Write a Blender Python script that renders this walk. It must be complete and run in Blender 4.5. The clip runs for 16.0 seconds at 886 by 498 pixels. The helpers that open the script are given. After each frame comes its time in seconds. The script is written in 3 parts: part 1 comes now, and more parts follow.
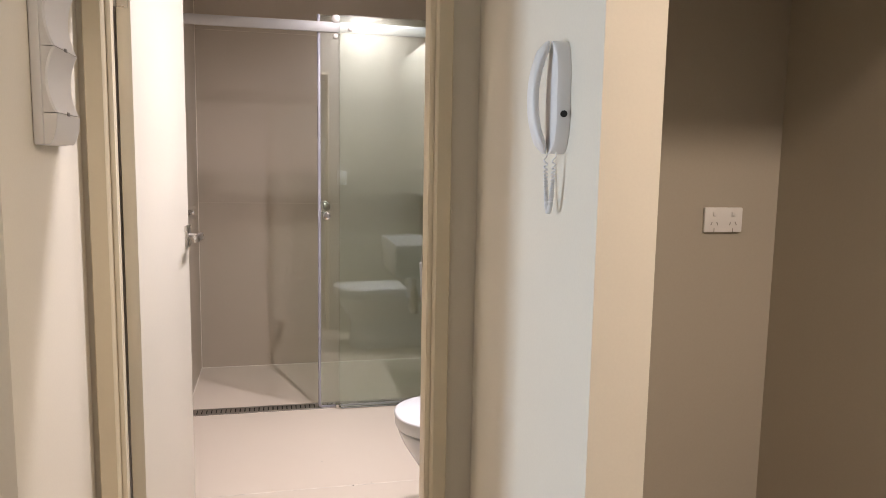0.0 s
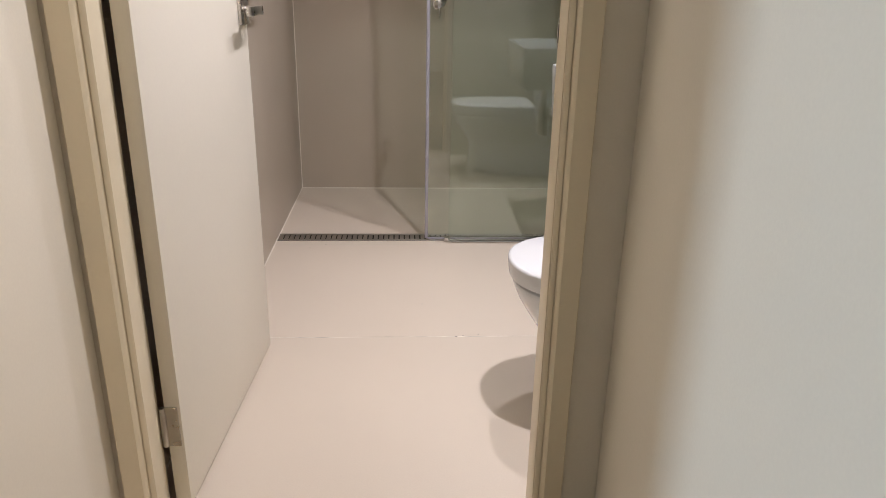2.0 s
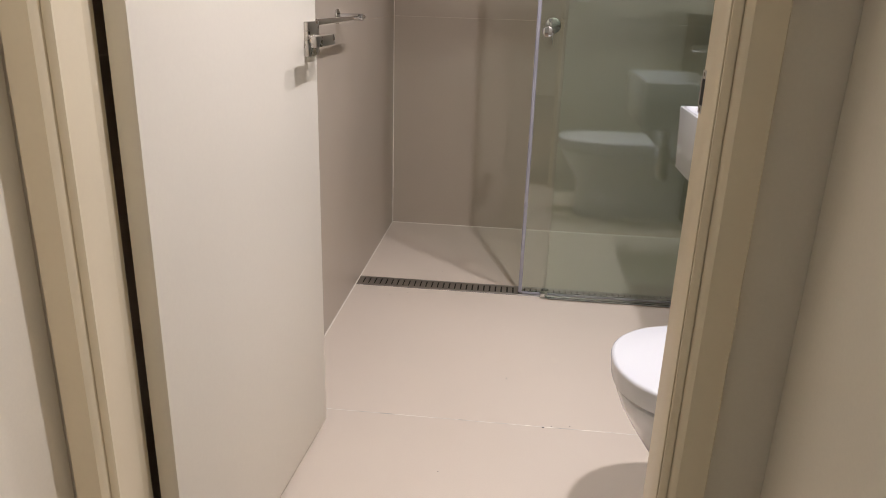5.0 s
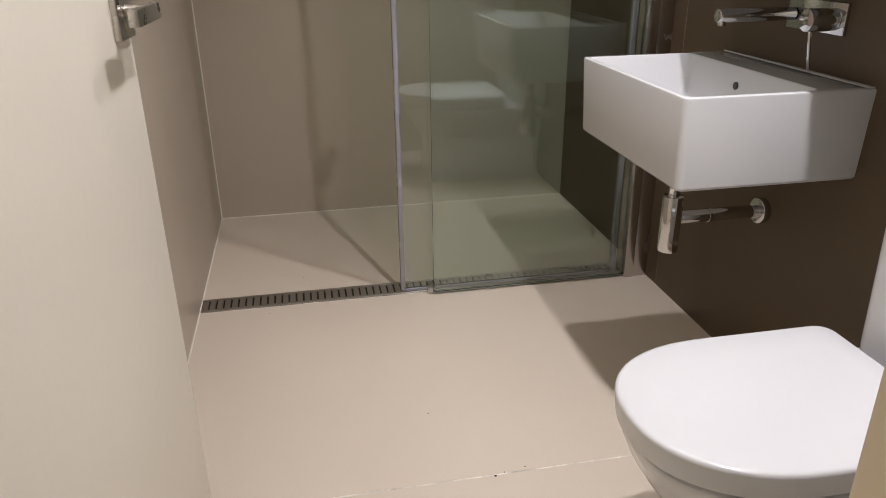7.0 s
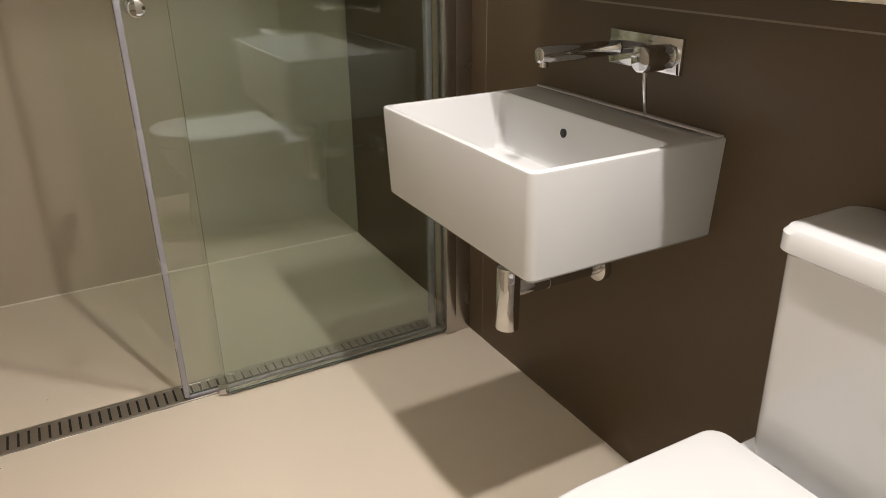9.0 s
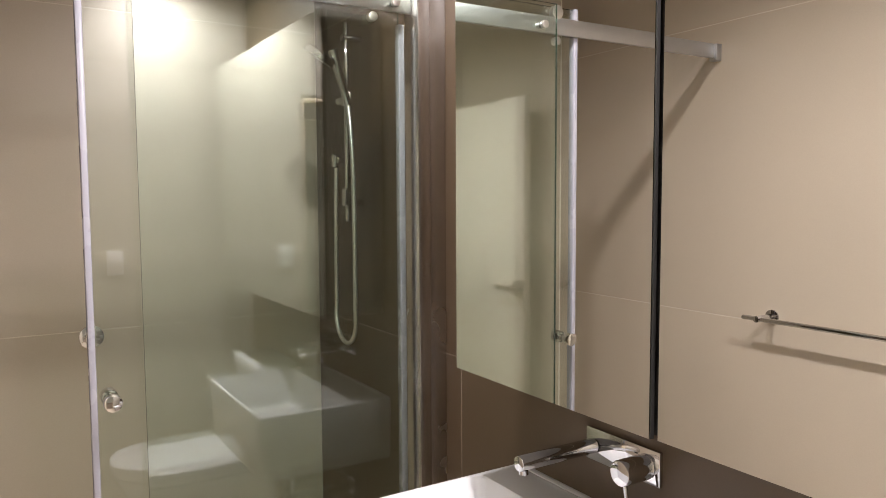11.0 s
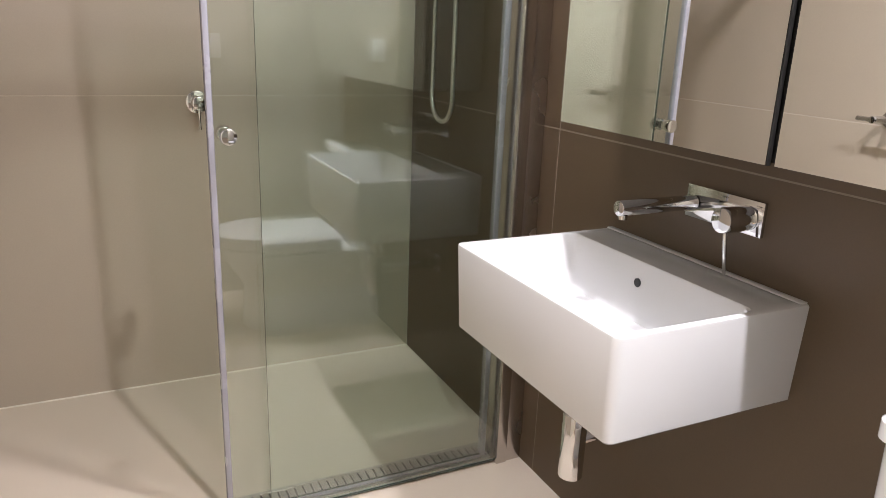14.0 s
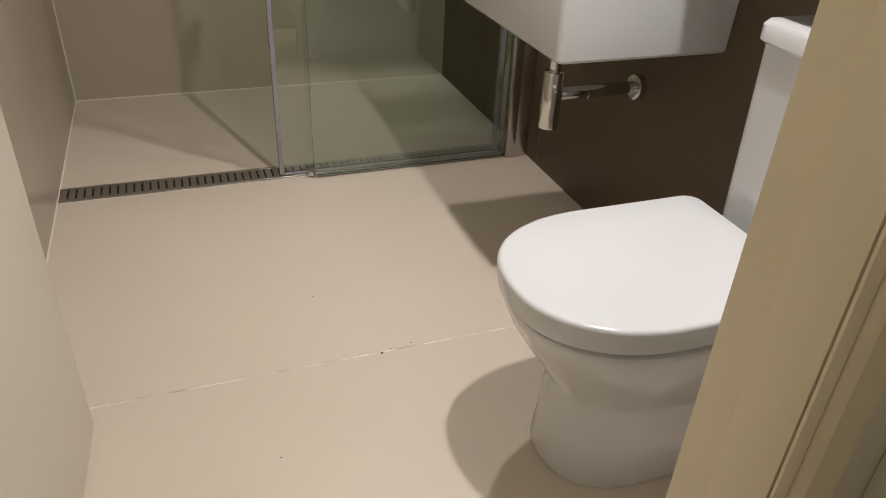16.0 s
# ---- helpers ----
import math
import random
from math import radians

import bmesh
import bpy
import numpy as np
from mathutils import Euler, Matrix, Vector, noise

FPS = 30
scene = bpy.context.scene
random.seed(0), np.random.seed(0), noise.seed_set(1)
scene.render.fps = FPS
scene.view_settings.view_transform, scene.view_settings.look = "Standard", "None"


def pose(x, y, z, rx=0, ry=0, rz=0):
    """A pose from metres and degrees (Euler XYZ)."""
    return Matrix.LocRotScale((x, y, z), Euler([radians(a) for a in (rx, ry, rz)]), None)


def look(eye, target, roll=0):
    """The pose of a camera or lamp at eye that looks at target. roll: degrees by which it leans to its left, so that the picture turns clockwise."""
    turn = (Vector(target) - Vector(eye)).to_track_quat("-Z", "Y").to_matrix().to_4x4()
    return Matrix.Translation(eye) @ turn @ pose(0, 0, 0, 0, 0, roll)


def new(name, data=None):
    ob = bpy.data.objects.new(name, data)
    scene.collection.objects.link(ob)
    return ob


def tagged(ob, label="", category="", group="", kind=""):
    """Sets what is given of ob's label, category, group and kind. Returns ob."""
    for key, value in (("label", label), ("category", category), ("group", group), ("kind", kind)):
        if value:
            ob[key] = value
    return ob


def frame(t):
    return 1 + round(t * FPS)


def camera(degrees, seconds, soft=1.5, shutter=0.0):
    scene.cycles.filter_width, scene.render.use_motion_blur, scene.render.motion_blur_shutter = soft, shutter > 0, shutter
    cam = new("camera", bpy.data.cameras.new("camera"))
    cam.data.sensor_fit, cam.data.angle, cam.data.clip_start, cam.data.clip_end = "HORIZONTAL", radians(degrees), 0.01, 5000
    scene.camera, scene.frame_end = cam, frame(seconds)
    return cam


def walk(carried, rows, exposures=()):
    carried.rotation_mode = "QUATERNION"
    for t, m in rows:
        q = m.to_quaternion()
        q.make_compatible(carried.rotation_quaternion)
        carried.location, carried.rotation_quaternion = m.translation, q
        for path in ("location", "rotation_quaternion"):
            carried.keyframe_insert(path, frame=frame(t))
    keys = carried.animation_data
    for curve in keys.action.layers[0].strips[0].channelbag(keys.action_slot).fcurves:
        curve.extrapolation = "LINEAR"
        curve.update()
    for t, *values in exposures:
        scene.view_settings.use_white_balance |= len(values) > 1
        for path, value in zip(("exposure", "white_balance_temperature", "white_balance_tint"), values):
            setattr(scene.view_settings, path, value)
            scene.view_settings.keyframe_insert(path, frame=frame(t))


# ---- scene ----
cam = camera(62.9, 16.0, 0.7)
PATH = [
    (0, (0.579, 0.727, 1.393), (1.036, 2.659, 1.153), 1.0),
    (0.5, (0.639, 0.845, 1.283), (0.952, 2.737, 0.715), 2.2),
    (1, (0.624, 1.017, 1.229), (0.855, 2.838, 0.433), 4.4),
    (1.5, (0.642, 1.257, 1.234), (0.824, 3.095, 0.468), 2.6),
    (2, (0.721, 1.413, 1.189), (0.828, 3.284, 0.491), 1.1),
    (2.5, (0.777, 1.542, 1.179), (0.814, 3.426, 0.508), 1.4),
    (3, (0.819, 1.666, 1.178), (0.758, 3.558, 0.535), 1.7),
    (3.5, (0.865, 1.697, 1.181), (0.62, 3.578, 0.546), 2.7),
    (6, (0.685, 2.05, 1.216), (0.681, 3.921, 0.511), -0.1),
    (6.5, (0.634, 2.215, 1.204), (0.812, 4.065, 0.465), -0.3),
    (7, (0.526, 2.368, 1.199), (0.871, 4.171, 0.404), -0.6),
    (7.5, (0.49, 2.466, 1.152), (0.968, 4.203, 0.283), -0.9),
    (8, (0.555, 2.625, 1.141), (1.147, 4.296, 0.216), -0.9),
    (8.5, (0.612, 2.735, 1.173), (1.322, 4.365, 0.257), -0.8),
    (9, (0.635, 2.829, 1.25), (1.518, 4.431, 0.441), -0.5),
    (9.5, (0.648, 2.88, 1.33), (1.677, 4.466, 0.678), -0.2),
    (10, (0.671, 2.899, 1.417), (1.814, 4.471, 0.945), 1.1),
    (12.5, (0.586, 2.913, 1.644), (1.386, 4.742, 1.765), 0.6),
    (13, (0.57, 2.903, 1.525), (1.374, 4.733, 1.465), 1.3),
    (13.5, (0.572, 2.905, 1.438), (1.405, 4.695, 1.123), 2.4),
    (14, (0.571, 2.898, 1.347), (1.414, 4.62, 0.775), 2.2),
    (14.5, (0.575, 2.86, 1.265), (1.404, 4.51, 0.497), 2.0),
    (15, (0.548, 2.729, 1.205), (1.323, 4.315, 0.263), 2.3),
    (15.5, (0.551, 2.547, 1.171), (1.237, 4.121, 0.145), 2.8),
    (16, (0.535, 2.386, 1.157), (1.153, 3.968, 0.101), 3.0),
]
walk(cam, [(t, look(eye, target, roll)) for t, eye, target, roll in PATH],
     exposures=[(0.0, -0.16, 6450, 18), (0.5, -0.17, 6200, 15), (1.0, -0.17, 6050, 15), (1.5, -0.30, 6250, 15), (2.0, -0.36, 6300, 15), (3.0, -0.42, 6450, 16),
                (3.5, -0.37, 6400, 16), (6.0, -0.54, 6300, 14), (7.0, -0.60, 6350, 12), (8.0, -0.74, 6550, 10), (8.5, -0.64, 6650, 9), (9.0, -0.36, 6980, 8), (9.5, -0.03, 6750, 9), (10.0, 0.08, 6650, 12),
                (12.5, 0.14, 6550, 14), (13.0, 0.22, 6500, 12), (13.5, 0.22, 6300, 11), (14.0, 0.20, 6280, 13), (14.5, 0.02, 6350, 12), (15.0, -0.48, 6520, 10), (15.5, -0.60, 6600, 9), (16.0, -0.72, 6680, 8)])

# ---- world, lights, exposure ----
world = bpy.data.worlds.new("world")
scene.world = world
world.use_nodes = True
wn = world.node_tree.nodes
sky = wn.new("ShaderNodeTexSky")
sky.sky_type, sky.sun_disc = "NISHITA", False
sky.sun_elevation, sky.sun_rotation = radians(40), radians(120)
world.node_tree.links.new(sky.outputs[0], wn["Background"].inputs[0])
wn["Background"].inputs[1].default_value = 0.08

XL, XR, YB, YD, ZC = 0.110, 1.756, 5.652, 2.83, 2.610   # bathroom: side walls, back wall, door wall, ceiling
HF = -0.04                                             # hall floor
YH = 2.705                                             # hall side of the door wall
LAMPS = [(1.30, 4.25, 20.5), (1.30, 3.11, 39)]


def lamp(name, x, y, z, power, size, colour, rot=(0, 0, 0)):
    data = bpy.data.lights.new(name, "AREA")
    data.shape, data.size, data.energy, data.color = "DISK", size, power, colour
    data.spread = radians(160)
    ob = new(name, data)
    ob.matrix_world = pose(x, y, z, *rot)
    return ob


(ax, ay, aw), (bx, by, bw) = LAMPS
lamp("downlight_glow", ax, ay, ZC - 0.0055, aw, 0.07, (1.0, 0.968, 0.99))
lamp("downlight_glow", bx, by, ZC - 0.0055, bw, 0.07, (1.0, 0.968, 0.99))
# Unseen lamp, added to brighten the hinge-side hall wall from the right.
lamp("hall_added_glow", 1.95, 0.85, 2.572, 44, 0.30, (1.0, 0.84, 0.66))
day = lamp("window_daylight", -2.56, 1.71, 1.2, 74, 2.0, (0.68, 0.85, 1.0), (0, -90, 0))
day.data.shape, day.data.size, day.data.size_y, day.data.spread = "RECTANGLE", 1.9, 0.46, radians(180)

# ---- materials ----


def material(name, colour, rough=0.5, metal=0.0, vary=0.06, scale=3.0, grain=0.03, grain_scale=120.0, bump=0.02, bump_scale=200.0,
             coat=0.0, rough_vary=0.08, stretch=(1, 1, 1), each=0.0):
    m = bpy.data.materials.new(name)
    m.use_nodes = True
    n, l = m.node_tree.nodes, m.node_tree.links
    b = n["Principled BSDF"]
    b.inputs["Metallic"].default_value = metal
    b.inputs["Coat Weight"].default_value = coat
    b.inputs["Coat Roughness"].default_value = 0.08
    tc = n.new("ShaderNodeTexCoord")
    mp = n.new("ShaderNodeMapping")
    mp.inputs["Scale"].default_value = stretch
    l.new(tc.outputs["Object"], mp.inputs[0])

    def noise_tex(s, detail):
        t = n.new("ShaderNodeTexNoise")
        t.inputs["Scale"].default_value, t.inputs["Detail"].default_value = s, detail
        l.new(mp.outputs[0], t.inputs[0])
        return t
    big, fine, tiny = noise_tex(scale, 5), noise_tex(grain_scale, 3), noise_tex(bump_scale, 2)

    def ranged(src, lo, hi):
        r = n.new("ShaderNodeMapRange")
        r.inputs[1].default_value, r.inputs[2].default_value = 0.25, 0.75
        r.inputs[3].default_value, r.inputs[4].default_value = lo, hi
        l.new(src, r.inputs[0])
        return r.outputs[0]

    def times(a, c):
        x = n.new("ShaderNodeMath")
        x.operation = "MULTIPLY"
        l.new(a, x.inputs[0])
        l.new(c, x.inputs[1])
        return x.outputs[0]
    v = times(ranged(big.outputs[0], 1 - vary, 1 + vary), ranged(fine.outputs[0], 1 - grain, 1 + grain))
    if each:
        info = n.new("ShaderNodeObjectInfo")
        r = n.new("ShaderNodeMapRange")
        r.inputs[3].default_value, r.inputs[4].default_value = 1 - each, 1 + each
        l.new(info.outputs["Random"], r.inputs[0])
        v = times(v, r.outputs[0])
    mul = n.new("ShaderNodeVectorMath")
    mul.operation = "SCALE"
    mul.inputs[0].default_value = colour
    l.new(v, mul.inputs["Scale"])
    l.new(mul.outputs[0], b.inputs["Base Color"])
    l.new(ranged(big.outputs[0], max(rough - rough_vary, 0.0), min(rough + rough_vary, 1.0)), b.inputs["Roughness"])
    if bump:
        bp = n.new("ShaderNodeBump")
        bp.inputs["Strength"].default_value, bp.inputs["Distance"].default_value = bump, 0.002
        l.new(tiny.outputs[0], bp.inputs["Height"])
        l.new(bp.outputs[0], b.inputs["Normal"])
    return m


def glass_material(name, tint, rough=0.0):
    """A thin sheet: mostly clear with a green tint, mirror-like sheen by Fresnel."""
    m = bpy.data.materials.new(name)
    m.use_nodes = True
    n, l = m.node_tree.nodes, m.node_tree.links
    n.remove(n["Principled BSDF"])
    out = n["Material Output"]
    clear, gloss, mix = n.new("ShaderNodeBsdfTransparent"), n.new("ShaderNodeBsdfGlossy"), n.new("ShaderNodeMixShader")
    edge, power, part_of = n.new("ShaderNodeLayerWeight"), n.new("ShaderNodeMath"), n.new("ShaderNodeMapRange")
    clear.inputs[0].default_value = (*tint, 1)
    gloss.inputs["Roughness"].default_value = rough
    power.operation, power.inputs[1].default_value = "POWER", 5.0
    part_of.inputs[3].default_value, part_of.inputs[4].default_value = 0.11, 1.0
    l.new(edge.outputs["Facing"], power.inputs[0])
    l.new(power.outputs[0], part_of.inputs[0])
    l.new(part_of.outputs[0], mix.inputs[0])
    l.new(clear.outputs[0], mix.inputs[1])
    l.new(gloss.outputs[0], mix.inputs[2])
    l.new(mix.outputs[0], out.inputs[0])
    return m


def emitter(name, colour, strength):
    m = bpy.data.materials.new(name)
    m.use_nodes = True
    b = m.node_tree.nodes["Principled BSDF"]
    b.inputs["Emission Color"].default_value = (*colour, 1)
    b.inputs["Emission Strength"].default_value = strength
    return m


TILE = material("beige_porcelain", (0.48, 0.410, 0.325), 0.35, vary=0.035, scale=1.6, grain=0.02, grain_scale=260, bump=0.03, bump_scale=420, each=0.02)
PALE_TILE = material("pale_porcelain", (0.44, 0.409, 0.351), 0.42, vary=0.03, scale=1.6, grain=0.02, grain_scale=260, bump=0.03, bump_scale=420)
FLOOR_TILE = material("beige_floor_porcelain", (0.645, 0.558, 0.455), 0.40, vary=0.04, scale=1.3, grain=0.025, grain_scale=240, bump=0.04, bump_scale=380, each=0.02)
DARK_TILE = material("taupe_porcelain", (0.086, 0.057, 0.031), 0.46, vary=0.05, scale=1.6, grain=0.04, grain_scale=240, bump=0.03, bump_scale=400, each=0.02)
GROUT = material("cream_grout", (0.60, 0.53, 0.44), 0.85, vary=0.10, scale=9, bump=0.1, bump_scale=300)
FLOOR_GROUT = material("floor_grout", (0.66, 0.61, 0.53), 0.85, vary=0.6, scale=11, grain=0.15, grain_scale=60, bump=0.1, bump_scale=300)
DARK_GROUT = material("taupe_grout", (0.23, 0.19, 0.15), 0.85, vary=0.10, scale=9, bump=0.1, bump_scale=300)
CEIL = material("ceiling_paint", (0.78, 0.75, 0.70), 0.85, vary=0.02, scale=2, bump=0.03, bump_scale=300)
CREAM = material("cream_enamel", (0.715, 0.625, 0.455), 0.38, vary=0.03, scale=2.5, grain=0.01, bump=0.04, bump_scale=90)
DOOR = material("door_enamel", (0.82, 0.765, 0.65), 0.42, vary=0.02, scale=2.0, grain=0.01, bump=0.05, bump_scale=110)
PAINT = material("warm_white_wall_paint", (0.74, 0.688, 0.58), 0.75, vary=0.02, scale=2.0, grain=0.015, grain_scale=180, bump=0.06, bump_scale=260)
# Recess paint is darkened to stand in for shade inside the recess.
RECESS = material("laundry_paint_darkened_for_shade", (0.41, 0.37, 0.30), 0.75, vary=0.02, scale=2.0, grain=0.015, bump=0.06, bump_scale=260)
HALL_TILE = material("taupe_hall_tile", (0.290, 0.218, 0.165), 0.45, vary=0.09, scale=4, grain=0.06, grain_scale=90, bump=0.05, bump_scale=220)
CERAMIC = material("white_ceramic", (0.65, 0.65, 0.655), 0.11, vary=0.006, scale=2, grain=0.0, bump=0.0, coat=0.25, rough_vary=0.02)
SEAT = material("white_seat_plastic", (0.655, 0.655, 0.66), 0.16, vary=0.008, scale=3, grain=0.0, bump=0.0, rough_vary=0.04)
PLASTIC = material("white_plastic", (0.76, 0.74, 0.72), 0.35, vary=0.015, scale=12, grain=0.0, bump=0.02)
GREY_PLASTIC = material("grey_plastic", (0.30, 0.28, 0.26), 0.4, vary=0.02, scale=10, bump=0.02)
SEAL = material("translucent_seal", (0.34, 0.335, 0.38), 0.25, vary=0.03, scale=8, grain=0.0, bump=0.02)
CHROME = material("chrome", (0.63, 0.625, 0.62), 0.035, 1.0, vary=0.015, scale=20, grain=0.0, bump=0.0, rough_vary=0.03)
SATIN_BRIGHT = material("brushed_steel", (0.72, 0.70, 0.67), 0.38, 1.0, vary=0.02, scale=25, grain=0.04, grain_scale=300, bump=0.02)
SATIN = material("satin_nickel", (0.56, 0.53, 0.49), 0.30, 1.0, vary=0.03, scale=25, grain=0.04, grain_scale=300, bump=0.02)
ALU = material("satin_aluminium", (0.52, 0.52, 0.525), 0.42, 1.0, vary=0.02, scale=8, grain=0.03, grain_scale=200, bump=0.02, stretch=(0.1, 6, 6))
ALU_UP = material("upright_aluminium", (0.55, 0.515, 0.485), 0.24, 1.0, vary=0.02, scale=3, grain=0.02, grain_scale=150, bump=0.01)
STEEL = material("drain_stainless_steel", (0.46, 0.43, 0.40), 0.36, 1.0, vary=0.06, scale=14, grain=0.05, grain_scale=220, bump=0.04)
BLACK = material("black_void", (0.012, 0.011, 0.010), 0.6, vary=0.1, scale=10, bump=0.0)
MIRROR = material("mirror_silvering", (0.87, 0.88, 0.86), 0.0, 1.0, vary=0.002, grain=0.0, bump=0.0, rough_vary=0.0)
GLASS = glass_material("green_tinted_glass", (0.944, 0.979, 0.955))
GLASS_EDGE = material("glass_edge", (0.03, 0.06, 0.045), 0.15, vary=0.05, bump=0.0)
GLOW = emitter("lamp_lens_lit", (1.0, 0.83, 0.64), 14)

# ---- mesh helpers ----


def bm_new():
    return bmesh.new()


def box(bm, x0, x1, y0, y1, z0, z1, bevel=0.0, seg=2):
    made = bmesh.ops.create_cube(bm, size=1.0)["verts"]
    for v in made:
        v.co = ((x0 + x1) / 2 + v.co.x * (x1 - x0), (y0 + y1) / 2 + v.co.y * (y1 - y0), (z0 + z1) / 2 + v.co.z * (z1 - z0))
    if bevel:
        edges = {e for v in made for e in v.link_edges}
        bmesh.ops.bevel(bm, geom=list(edges), offset=bevel, segments=seg, profile=0.5, affect="EDGES")
    return bm


def rod(bm, a, b, r, r2=None, seg=24, bevel=0.0):
    """A cylinder or cone from a to b."""
    a, b = Vector(a), Vector(b)
    m = Matrix.Translation((a + b) / 2) @ (b - a).to_track_quat("Z", "Y").to_matrix().to_4x4()
    made = bmesh.ops.create_cone(bm, cap_ends=True, segments=seg, radius1=r, radius2=r if r2 is None else r2, depth=(b - a).length, matrix=m)["verts"]
    if bevel:
        rim = {e for v in made for e in v.link_edges if any(len(f.verts) > 4 for f in e.link_faces)}
        bmesh.ops.bevel(bm, geom=list(rim), offset=bevel, segments=2, profile=0.5, affect="EDGES")
    return bm


def tube(bm, pts, r, seg=10):
    """A round tube along points."""
    pts = [Vector(p) for p in pts]
    rings = []
    side = Vector((0.3, 0.9, 0.2))
    for i, p in enumerate(pts):
        d = (pts[min(i + 1, len(pts) - 1)] - pts[max(i - 1, 0)]).normalized()
        side = (side - d * side.dot(d)).normalized()
        up = d.cross(side)
        rings.append([bm.verts.new(p + r * (math.cos(2 * math.pi * k / seg) * side + math.sin(2 * math.pi * k / seg) * up)) for k in range(seg)])
    for a, b in zip(rings, rings[1:]):
        for k in range(seg):
            bm.faces.new((a[k], a[(k + 1) % seg], b[(k + 1) % seg], b[k]))
    bm.faces.new(rings[0][::-1])
    bm.faces.new(rings[-1])
    return bm


def loft(bm, rings, cap=True):
    """Skin through rings of equal length; the first and last are closed."""
    rows = [[bm.verts.new(p) for p in ring] for ring in rings]
    n = len(rows[0])
    for a, b in zip(rows, rows[1:]):
        for k in range(n):
            bm.faces.new((a[k], a[(k + 1) % n], b[(k + 1) % n], b[k]))
    if cap:
        bm.faces.new(rows[0][::-1])
        bm.faces.new(rows[-1])
    return bm


def finish(name, bm, mat, smooth=True):
    bmesh.ops.recalc_face_normals(bm, faces=bm.faces)
    me = bpy.data.meshes.new(name)
    bm.to_mesh(me)
    bm.free()
    me.materials.append(mat)
    if smooth:
        for p in me.polygons:
            p.use_smooth = True
        me.set_sharp_from_angle(angle=radians(38))
    return new(name, me)


def part(name, bm, mat, parent, label=""):
    ob = finish(name, bm, mat)
    ob.parent = parent
    ob.matrix_parent_inverse = parent.matrix_world.inverted()
    return tagged(ob, label)


def thing(name, at, label, category, group="", kind=""):
    ob = new(name)
    ob.matrix_world = pose(*at)
    ob.empty_display_size = 0.05
    return tagged(ob, label, category, group, kind)


def structure(name, bm, mat, label, category=""):
    return tagged(finish(name, bm, mat), label, category or name.split("_")[0], kind="structure")


# ---- bathroom shell ----
T = 0.008   # tile thickness
wall_back = structure("wall_back", box(bm_new(), XL - 0.1, XR + 0.1, YB + 0.0007, YB + 0.12, -0.1, ZC + 0.1), GROUT, "bathroom back wall in large beige porcelain tiles with cream grout", "wall")
wall_left = structure("wall_left", box(bm_new(), XL - 0.1, XL - 0.0007, YD, YB + 0.0005, -0.1, ZC + 0.1), GROUT, "bathroom side wall in large beige porcelain tiles", "wall")
wall_right = structure("wall_right", box(bm_new(), XR + 0.0007, XR + 0.1, YD, YB + 0.0005, -0.1, ZC + 0.1), DARK_GROUT, "dark taupe porcelain tiled wall behind basin and toilet", "wall")
ceiling = structure("ceiling", box(bm_new(), XL - 0.09, XR + 0.09, YD + 0.002, YB + 0.09, ZC, ZC + 0.1), CEIL, "flat painted plaster bathroom ceiling", "ceiling")
floor = structure("floor", box(bm_new(), XL - 0.004, XR + 0.004, YH + 0.08, YB + 0.004, -0.12, -0.0007), FLOOR_GROUT, "bathroom floor in large beige porcelain tiles", "floor")

# door wall, with the doorway 0.172..1.002 wide and 2.06 high
DX0, DX1, DZ = 0.172, 1.002, 2.06
bm = bm_new()
box(bm, -2.6, DX0 - 0.02, YH, YD, HF - 0.05, 2.7)
box(bm, DX1 + 0.02, 3.2, YH, YD, HF - 0.05, 2.7)
box(bm, DX0 - 0.02, DX1 + 0.02, YH, YD, DZ + 0.02, 2.7)
wall_door = structure("wall_door", bm, PAINT, "painted plaster wall around the bathroom doorway", "wall")

# ---- hall shell ----


def xp(y):
    """The hall wall beside the doorway stands slightly out of square."""
    return 1.141 - 0.0618 * (2.69 - y)


XP = xp(1.80)    # its free end


def splayed(y0, y1, a, b, z0, z1):
    """A block along that wall, from offset a to offset b."""
    return loft(bm_new(), [[(xp(y0) + a, y0, z), (xp(y0) + b, y0, z), (xp(y1) + b, y1, z), (xp(y1) + a, y1, z)] for z in (z0, z1)])


XHL = 0.118    # hall wall on the hinge side
structure("hall_floor", box(bm_new(), -2.7, 3.3, -2.6, YH - 0.005, HF - 0.1, HF), HALL_TILE, "taupe tiled hall floor", "floor")
structure("hall_ceiling", box(bm_new(), -2.7, 3.3, -2.6, YH - 0.002, 2.585, 2.70), CEIL, "flat painted hall ceiling", "ceiling")
structure("wall_hall_right", splayed(1.80, YH - 0.001, 0.0, 0.107, HF, 2.585), PAINT, "warm white painted hall wall ending in a square corner", "wall")
structure("wall_hall_left", box(bm_new(), -2.6, XHL, 2.138, YH - 0.001, HF, 2.585, 0.002), PAINT, "warm white painted hall wall beside the doorway", "wall")
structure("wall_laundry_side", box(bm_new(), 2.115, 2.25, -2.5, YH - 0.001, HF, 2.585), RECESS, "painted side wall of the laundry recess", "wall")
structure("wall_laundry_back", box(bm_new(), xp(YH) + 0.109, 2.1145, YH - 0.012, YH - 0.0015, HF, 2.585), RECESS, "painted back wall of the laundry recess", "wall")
# Unseen block, added to keep the hall lamp's light out of the recess.
structure("wall_laundry_header", box(bm_new(), xp(1.92) + 0.109, 2.1145, 1.802, 1.92, 2.0, 2.5845), PAINT, "added unseen painted block that shades the laundry recess", "wall")
